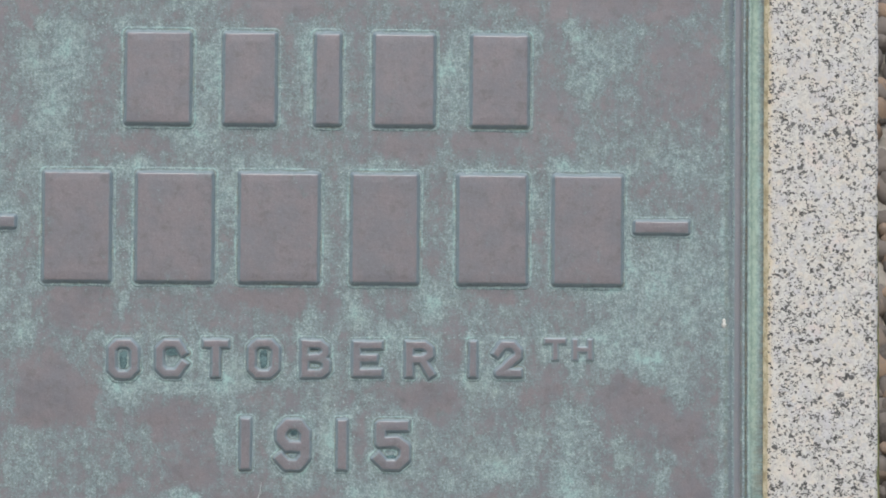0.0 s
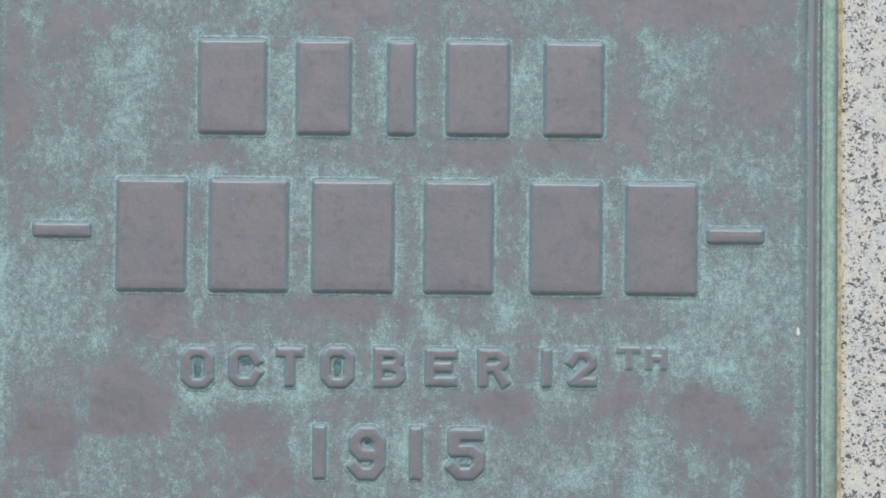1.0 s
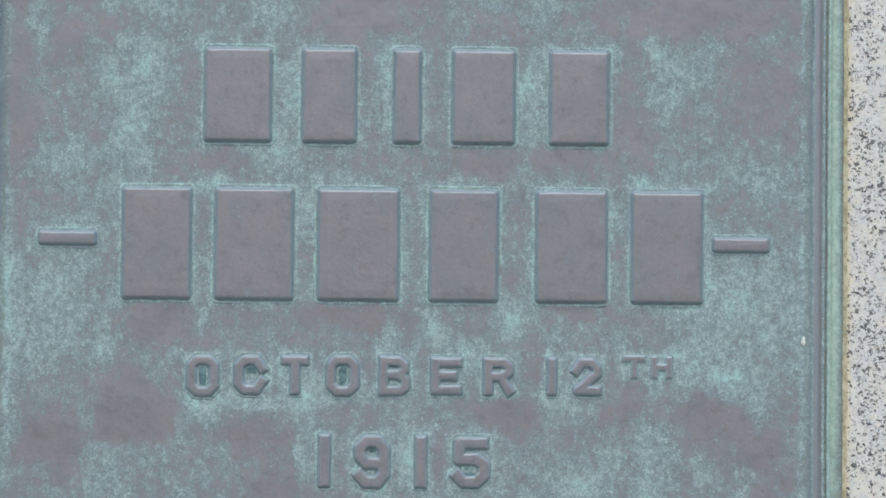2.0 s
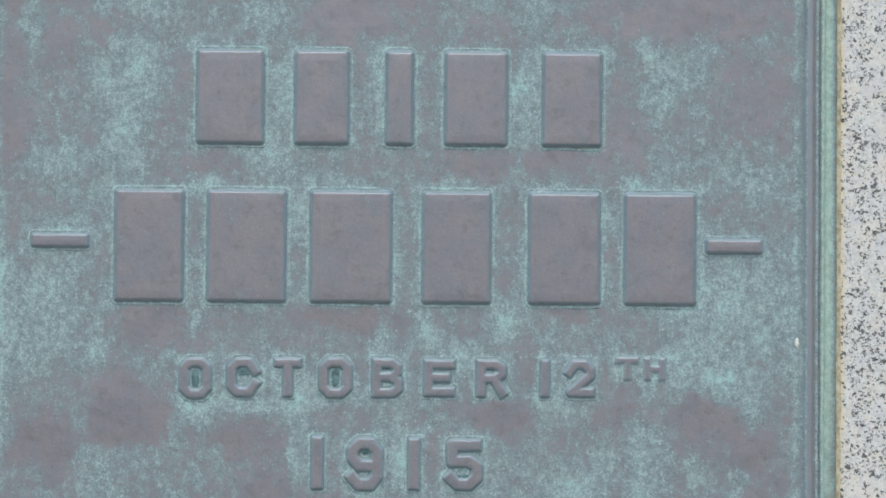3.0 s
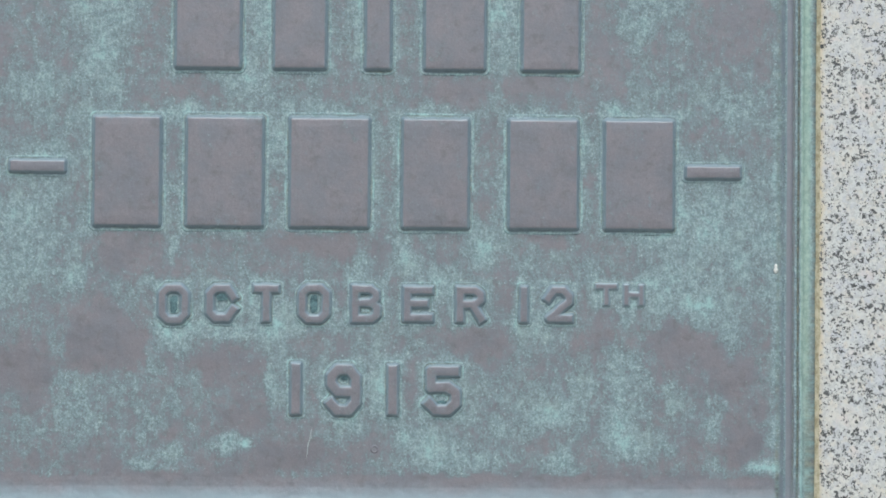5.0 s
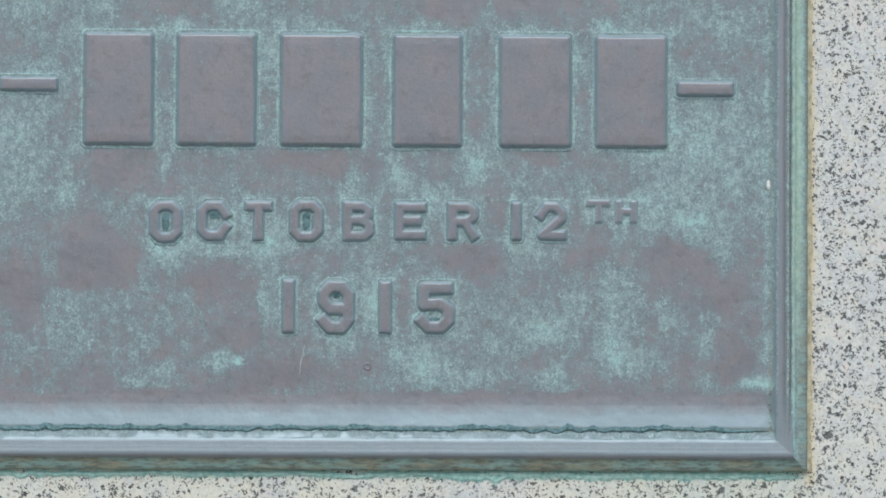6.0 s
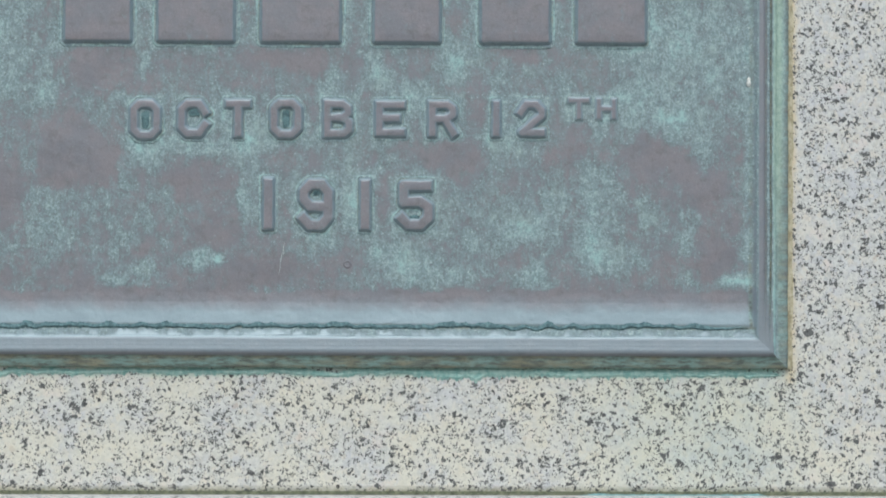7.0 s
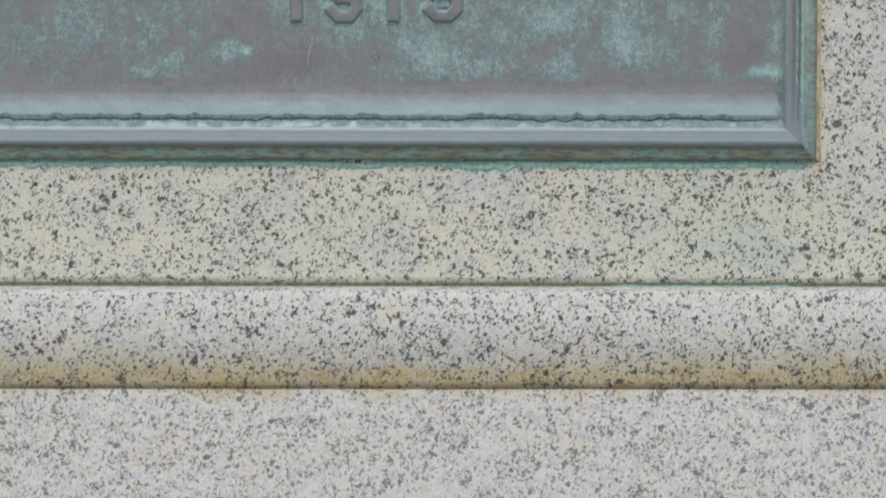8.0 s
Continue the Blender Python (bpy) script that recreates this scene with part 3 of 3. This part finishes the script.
STROKES["B"] = [STEM, [(0, 1), (0.70, 1), (0.95, 0.86), (0.95, 0.68), (0.70, 0.54), (0, 0.54)], [(0.6, 0.54), (0.75, 0.52), (1, 0.38), (1, 0.14), (0.75, 0), (0, 0)]]
STROKES["R"] = [STEM, [(0, 1), (0.70, 1), (0.98, 0.86), (0.98, 0.66), (0.70, 0.50), (0, 0.50)], [(0.60, 0.50), (1, 0)]]
STROKES["H"] = [STEM, [(1, 0), (1, 1)], [(0, 0.5), (1, 0.5)]]
STROKES["2"] = [[(0, 0.72), (0.26, 1), (0.74, 1), (1, 0.78), (1, 0.60), (0.08, 0), (1, 0)]]
STROKES["9"] = [[(0, 0.16), (0.24, 0), (0.74, 0), (1, 0.20), (1, 0.80), (0.74, 1), (0.26, 1), (0, 0.82), (0, 0.64), (0.26, 0.46), (0.50, 0.46)], [(0.45, 0.46), (0.97, 0.46)]]
STROKES["5"] = [[(0.95, 1), (0.06, 1), (0.06, 0.58), (0.70, 0.60), (1, 0.44), (1, 0.18), (0.72, 0), (0.24, 0), (0, 0.16)]]


def to_box(X, Z, a, b, half, cap0, cap1):
    """Distance to a straight stroke from a to b with square ends; negative inside."""
    (ax, az), (bx, bz) = a, b
    run = math.hypot(bx - ax, bz - az)
    ux, uz = (bx - ax) / run, (bz - az) / run
    along, across = (X - ax) * ux + (Z - az) * uz, (Z - az) * ux - (X - ax) * uz
    q0 = np.abs(along - (run + cap1 - cap0) / 2) - (run + cap0 + cap1) / 2
    q1 = np.abs(across) - half
    return np.hypot(np.maximum(q0, 0), np.maximum(q1, 0)) + np.minimum(np.maximum(q0, q1), 0)


def to_letter(X, Z, text, x, z, w, h, half, edge):
    """Distance to the flat face of a block letter that fills the box x, z, w, h with its flanks."""
    bx, bz, bw, bh = x + edge, z + edge, max(w - 2 * edge, 0.0), h - 2 * edge
    d = np.full(X.shape, 1.0)
    for path in STROKES[text]:
        pts = [(bx + a * bw, bz + b * bh) for a, b in path]
        for k, (a, b) in enumerate(zip(pts, pts[1:])):
            d = np.minimum(d, to_box(X, Z, a, b, half, half if k == 0 else 0.0, half if k == len(pts) - 2 else 0.0))
        for a, b in pts[1:-1]:
            d = np.minimum(d, np.hypot(X - a, Z - b) - half)
    return d


def raised(name, box, distance, rise, skirt, step, label=""):
    """A cast raised form: worn face, rounded edge, flank paled by painted sky sheen, and a low crust of verdigris round
    its foot.
    """
    x, z, w, h = box
    pad = 0.0030
    nx, nz = int((w + 2 * pad) / step) + 2, int((h + 2 * pad) / step) + 2
    X, Z = np.meshgrid(np.linspace(x - pad, x + w + pad, nx), np.linspace(z - pad, z + h + pad, nz))
    wob = np.array([noise.noise((a * 210, 4.0, b * 210)) for a, b in zip(X.flat, Z.flat)]).reshape(X.shape)
    wide = np.array([noise.noise((a * 45, 8.0, b * 45)) for a, b in zip(X.flat, Z.flat)]).reshape(X.shape)
    d = distance(X, Z) + 0.00035 * wob
    up = np.interp(d, (-0.0060, -0.0012, -0.0004, 0.0, 0.48 * skirt, 0.62 * skirt, 1.0 * skirt), (1.06, 1.0, 0.95, 0.84, 0.12, 0.02, 0.0)) * rise
    crust = np.clip(1 - np.abs(d - 0.95 * skirt) / (0.42 * skirt), 0, 1)
    up += min(0.0009, 0.35 * rise) * crust * (0.6 + 0.8 * wob) + 0.00018 * wide * (d < 0)
    up -= 0.0012 * np.clip((d - 1.15 * skirt) / (0.25 * skirt), 0, 1)
    g = np.interp(d, (-0.0020, -0.0006, 0.0, 0.55 * skirt, 0.95 * skirt, 1.4 * skirt), (-0.16, -0.10, 0.10, 0.55, 1.45, 0.85)) + 0.35 * wide
    sky_sheen = np.interp(d, (-0.0011, 0.0, 0.6 * skirt, 0.9 * skirt), (0.0, 1.0, 1.0, 0.9))
    pit = np.clip(1 - np.abs(d - 0.60 * skirt) / (0.18 * skirt), 0, 1) * np.clip(0.28 + 1.6 * wide + 0.8 * wob, 0, 0.85)
    i = np.arange((nx - 1) * (nz - 1))
    c = (i // (nx - 1)) * nx + i % (nx - 1)
    faces = np.stack([c, c + 1, c + nx + 1, c + nx], -1)
    faces = faces[d.ravel()[faces].min(axis=1) < 1.4 * skirt]
    keep = np.unique(faces)
    order = np.full(nx * nz, -1)
    order[keep] = np.arange(len(keep))
    mesh = bpy.data.meshes.new(name)
    mesh.from_pydata(np.stack([X, -up, Z], -1).reshape(-1, 3)[keep].tolist(), [], order[faces].tolist())
    ob = part_mesh(name, mesh, BRONZE, plaque, label, True)
    for values, at in ((g, "patina"), (sky_sheen, "sky_sheen"), (pit, "moss_and_shade")):
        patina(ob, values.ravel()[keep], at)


def to_bar(box, skirt):
    x, z, w, h = box
    inset = skirt + 0.0012
    return lambda X, Z: to_box(X, Z, (x + inset, z + h / 2), (x + w - inset, z + h / 2), h / 2 - inset, 0.0, 0.0) - 0.0012


for box in BARS:
    raised("bar", box, to_bar(box, 0.0034), 0.0038, 0.0034, 0.0007, "plain raised bronze bar")
for box in DASHES:
    raised("dash", box, to_bar(box, 0.0028), 0.0034, 0.0028, 0.0006, "raised bronze dash")
for rows, rise, half, skirt in ((DATE[:9], 0.0028, 0.0028, 0.0026), (DATE[9:], 0.0014, 0.0020, 0.0013), (YEAR, 0.0031, 0.0036, 0.0026)):
    for text, *box in rows:
        raised("numeral" if text.isdigit() else "letter", box, lambda X, Z: to_letter(X, Z, text, *box, half, half + skirt), rise, skirt, 0.0006)


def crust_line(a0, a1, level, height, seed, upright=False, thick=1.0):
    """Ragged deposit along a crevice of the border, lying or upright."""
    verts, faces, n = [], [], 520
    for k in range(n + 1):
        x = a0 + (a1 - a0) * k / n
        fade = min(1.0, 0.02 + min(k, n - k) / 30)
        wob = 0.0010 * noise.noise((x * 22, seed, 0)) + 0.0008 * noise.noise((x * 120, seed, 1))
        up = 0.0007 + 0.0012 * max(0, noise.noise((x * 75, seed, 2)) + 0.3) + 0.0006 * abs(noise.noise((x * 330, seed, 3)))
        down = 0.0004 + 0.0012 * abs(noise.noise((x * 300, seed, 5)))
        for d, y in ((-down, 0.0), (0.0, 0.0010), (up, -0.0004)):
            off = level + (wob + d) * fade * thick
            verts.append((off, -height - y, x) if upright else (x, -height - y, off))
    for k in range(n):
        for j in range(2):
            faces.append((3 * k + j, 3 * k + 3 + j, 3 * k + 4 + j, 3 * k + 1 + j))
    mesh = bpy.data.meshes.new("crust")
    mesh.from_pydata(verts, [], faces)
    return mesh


deposit = "ragged dark verdigris deposit in the crevice"
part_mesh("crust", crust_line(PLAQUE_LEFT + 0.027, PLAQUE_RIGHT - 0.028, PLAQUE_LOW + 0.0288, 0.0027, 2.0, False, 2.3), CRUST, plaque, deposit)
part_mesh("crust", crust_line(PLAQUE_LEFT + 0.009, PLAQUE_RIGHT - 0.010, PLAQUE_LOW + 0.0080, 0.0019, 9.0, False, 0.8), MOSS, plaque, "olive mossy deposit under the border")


def blob(x, z, a, b, seed):
    """A small ragged deposit in the hollow of a letter."""
    bm = bmesh.new()
    rim = []
    for k in range(22):
        t = k * math.tau / 22
        grow = 1 + 0.28 * noise.noise((math.cos(t) * 1.7, math.sin(t) * 1.7, seed))
        c, d = abs(math.cos(t)) ** 0.6 * math.copysign(1, math.cos(t)), abs(math.sin(t)) ** 0.6 * math.copysign(1, math.sin(t))
        rim.append(bm.verts.new((x + a * c * grow, -0.0009, z + b * d * grow)))
    mid = bm.verts.new((x, -0.0013, z))
    for k in range(22):
        bm.faces.new((rim[k], rim[(k + 1) % 22], mid))
    return bm


HOLLOWS = [(-0.1195, 1.4115, 0.0042, 0.0024), (0.0345, 1.3372, 0.0040, 0.0030), (-0.1540, 1.4066, 0.0027, 0.0060), (-0.0556, 1.4077, 0.0027, 0.0060), (-0.0200, 1.4153, 0.0040, 0.0014), (-0.0198, 1.4000, 0.0042, 0.0013), (0.0530, 1.4150, 0.0040, 0.0015), (-0.0333, 1.3575, 0.0032, 0.0032)]
for k, (x, z, a, b) in enumerate(HOLLOWS):
    part("crust", blob(x, z, a, b, k * 3.3), CRUST, plaque, "dark verdigris deposit in the hollow of a letter")


def ring_mark(x, z, r):
    bm = bmesh.new()
    rings = []
    for rad, y in ((1.25 * r, 0.0004), (r, -0.0006), (0.7 * r, -0.0007), (0.5 * r, 0.0001)):
        rings.append([bm.verts.new((x + rad * math.cos(t * math.tau / 20), y, z + rad * math.sin(t * math.tau / 20))) for t in range(20)])
    for r0, r1 in zip(rings, rings[1:]):
        for k in range(20):
            bm.faces.new((r0[k], r0[(k + 1) % 20], r1[(k + 1) % 20], r1[k]))
    bm.faces.new(rings[-1])
    bmesh.ops.recalc_face_normals(bm, faces=bm.faces[:])
    return bm


ring = part("plug", ring_mark(-0.0121, 1.3057, 0.0026), BRONZE, plaque, "small round bronze plug", True)
patina(ring, [0.3] * len(ring.data.vertices))


def scratch(x, z, length, lean):
    """A fine raised scratch that has turned pale."""
    bm = bmesh.new()
    left, right = [], []
    for k in range(13):
        a = k / 12
        w = 0.00042 * math.sin(math.pi * (0.06 + 0.88 * a)) * (0.7 + 0.5 * noise.noise((a * 9, x * 50, 1)))
        px, pz = x + lean * a + 0.0008 * noise.noise((a * 3, x * 40, 2)), z + length * a
        left.append(bm.verts.new((px - w, -0.0007, pz))), right.append(bm.verts.new((px + w, -0.0008, pz)))
    for k in range(12):
        bm.faces.new((left[k], right[k], right[k + 1], left[k + 1]))
    return bm


for x, z, length, lean in ((-0.0602, 1.2985, 0.0185, 0.0030), (-0.0570, 1.3120, 0.0090, 0.0005), (-0.1040, 1.4795, 0.0080, -0.0060)):
    part("scratch", scratch(x, z, length, lean), SCRATCH, plaque, "fine pale scratch")


def mortar_strip():
    """The thin bedding line round the plaque."""
    bm = bmesh.new()
    outer, inner = [], []
    steps = 150
    x0, x1, z0, z1 = PLAQUE_LEFT, PLAQUE_RIGHT, PLAQUE_LOW, PLAQUE_TOP
    loop = [(x0 + (x1 - x0) * k / steps, z0, 0, -1) for k in range(steps)] + [(x1, z0 + (z1 - z0) * k / steps, 1, 0) for k in range(steps)]
    loop += [(x1 - (x1 - x0) * k / steps, z1, 0, 1) for k in range(steps)] + [(x0, z1 - (z1 - z0) * k / steps, -1, 0) for k in range(steps)]
    for x, z, ox, oz in loop:
        w = 0.0038 + 0.0012 * noise.noise((x * 60, 2.0, z * 60)) + 0.0006 * noise.noise((x * 300, 5.0, z * 300))
        if z == z0 or z == z1:
            ox = -1 if x == x0 else ox
        outer.append(bm.verts.new((x + ox * w, WALL_Y - 0.0005, z + oz * w)))
        inner.append(bm.verts.new((x - ox * 0.001, WALL_Y - 0.0035, z - oz * 0.001)))
    n = len(loop)
    for k in range(steps, n):
        bm.faces.new((outer[k], outer[(k + 1) % n], inner[(k + 1) % n], inner[k]))
    bmesh.ops.delete(bm, geom=[v for v in bm.verts if not v.link_faces], context="VERTS")
    bmesh.ops.recalc_face_normals(bm, faces=bm.faces[:])
    if sum(f.normal.y for f in bm.faces) > 0:
        bmesh.ops.reverse_faces(bm, faces=bm.faces[:])
    return bm


part_mesh("drip", crust_line(0.150, 0.285, DIE_LOW - 0.0018, -WALL_Y - 0.0002, 12.0, False, 0.8), VERDIGRIS, memorial, "blue-green copper stain on the joint")
part_mesh("stain", crust_line(PLAQUE_LEFT, PLAQUE_RIGHT - 0.006, PLAQUE_LOW - 0.0036, -WALL_Y + 0.0002, 15.0, False, 3.0), TURQUOISE, memorial, "turquoise copper crust under the plaque")
part_mesh("stain", crust_line(0.02, PLAQUE_RIGHT - 0.004, PLAQUE_LOW - 0.0046, -WALL_Y + 0.0001, 18.0, False, 3.6), TURQUOISE, memorial, "turquoise copper crust under the plaque")
part("bedding", mortar_strip(), MORTAR, memorial, "ochre mortar line round the plaque")


def droplet():
    """A tiny pale waxy blob with a pointed top."""
    bm = bmesh.new()
    bmesh.ops.create_uvsphere(bm, u_segments=16, v_segments=16, radius=1.0)
    for v in bm.verts:
        waist = 1 - 0.38 * math.exp(-((v.co.z - 0.15) / 0.22) ** 2) - 0.22 * max(0.0, v.co.z)
        v.co = (0.2695 + v.co.x * 0.0018 * waist, -0.0010 + v.co.y * 0.0013 * waist, 1.4347 + v.co.z * 0.0034)
    return bm


tagged(part("wax_droplet", droplet(), PALE, smooth=True), "tiny pale waxy droplet stuck on the bronze plaque", "droplet")

# ---- ground, gravel bank behind, a few blades of grass ----


def ground_sheet():
    bm = bmesh.new()
    xs = [-900, -60, -8] + [-4 + 0.4 * k for k in range(21)] + [8, 60, 900]
    ys = [-900, -60, -8, -4, -2, -1, 0.0, 0.5, 0.8] + [1.0 + 0.1 * k for k in range(16)] + [3.2, 5, 9, 60, 900]
    rows = []
    for y in ys:
        row = []
        for x in xs:
            rise = max(0.0, min(1.0, (y - 0.6) / 1.6)) * 2.3 * max(0.0, 1 - max(0.0, abs(x) - 2.5) / 4.0)
            fall = max(0.0, min(1.0, (60 - y) / 50))
            row.append(bm.verts.new((x, y, rise * fall + (0.04 * noise.noise((x * 1.5, y * 1.5, 0)) if 0.8 < y < 9 else 0))))
        rows.append(row)
    for r, s in zip(rows, rows[1:]):
        for k in range(len(xs) - 1):
            bm.faces.new((r[k], r[k + 1], s[k + 1], s[k]))
    return bm


tagged(part("ground", ground_sheet(), SOIL), "bare brown soil rising to a bank behind the memorial", "ground", kind="structure")


def gravel():
    rng = random.Random(5)
    bm = bmesh.new()
    bmesh.ops.create_icosphere(bm, subdivisions=2, radius=1)
    ball, tris = np.array([v.co[:] for v in bm.verts]), np.array([[v.index for v in f.verts] for f in bm.faces])
    bm.free()
    verts, faces = [], []
    for k in range(4600):
        near = k < 3000
        x = rng.gauss(0.60, 0.40) if near else rng.gauss(0.0, 1.3)
        y = min(2.2, max(0.8, rng.gauss(1.55, 0.26) if near else rng.uniform(0.8, 2.2)))
        z = min(1, (y - 0.6) / 1.6) * 2.3
        r = rng.uniform(0.012, 0.026)
        size = np.array([r, r * rng.uniform(0.6, 0.9), r * rng.uniform(0.55, 0.85)])
        turn = np.array(Euler((rng.uniform(0, 6), rng.uniform(0, 6), rng.uniform(0, 6))).to_matrix())
        bumps = 1 + 0.16 * np.sin(ball @ np.array([rng.uniform(1, 4), rng.uniform(1, 4), rng.uniform(1, 4)]) + rng.uniform(0, 6))
        pts = (ball * size * bumps[:, None]) @ turn.T + np.array([x, y - 0.01, z + 0.008])
        faces.append(tris + len(verts) * len(ball))
        verts.append(pts)
    mesh = bpy.data.meshes.new("gravel")
    mesh.from_pydata(np.concatenate(verts).tolist(), [], np.concatenate(faces).tolist())
    return mesh


tagged(part_mesh("gravel", gravel(), PEBBLE, smooth=True), "grey-brown loose stones on the bank behind", "gravel", kind="stuff")


def blade(x, y, z, length, lean, width):
    bm = bmesh.new()
    left, right, mid = [], [], []
    for k in range(9):
        a = k / 8
        px, pz = x + lean * a * a, z + length * a
        w = width * (1 - a) ** 0.7 * (0.4 + 0.6 * min(1, a * 4))
        left.append(bm.verts.new((px - w, y, pz)))
        mid.append(bm.verts.new((px, y + 0.0006, pz)))
        right.append(bm.verts.new((px + w, y, pz)))
    for r, s in ((left, mid), (mid, right)):
        for k in range(8):
            bm.faces.new((r[k], s[k], s[k + 1], r[k + 1]))
    return bm


for x, y, z, length, lean, width in ((0.4010, 0.10, 1.00, 0.560, -0.0020, 0.0032), (0.3990, 0.09, 1.05, 0.395, -0.001, 0.0013)):
    stem = blade(x, y, z - 0.98, length + 0.98, lean, width)
    tagged(part("grass_blade", stem, GRASS), "pale green grass blade beside the granite", "grass", "grass blades")
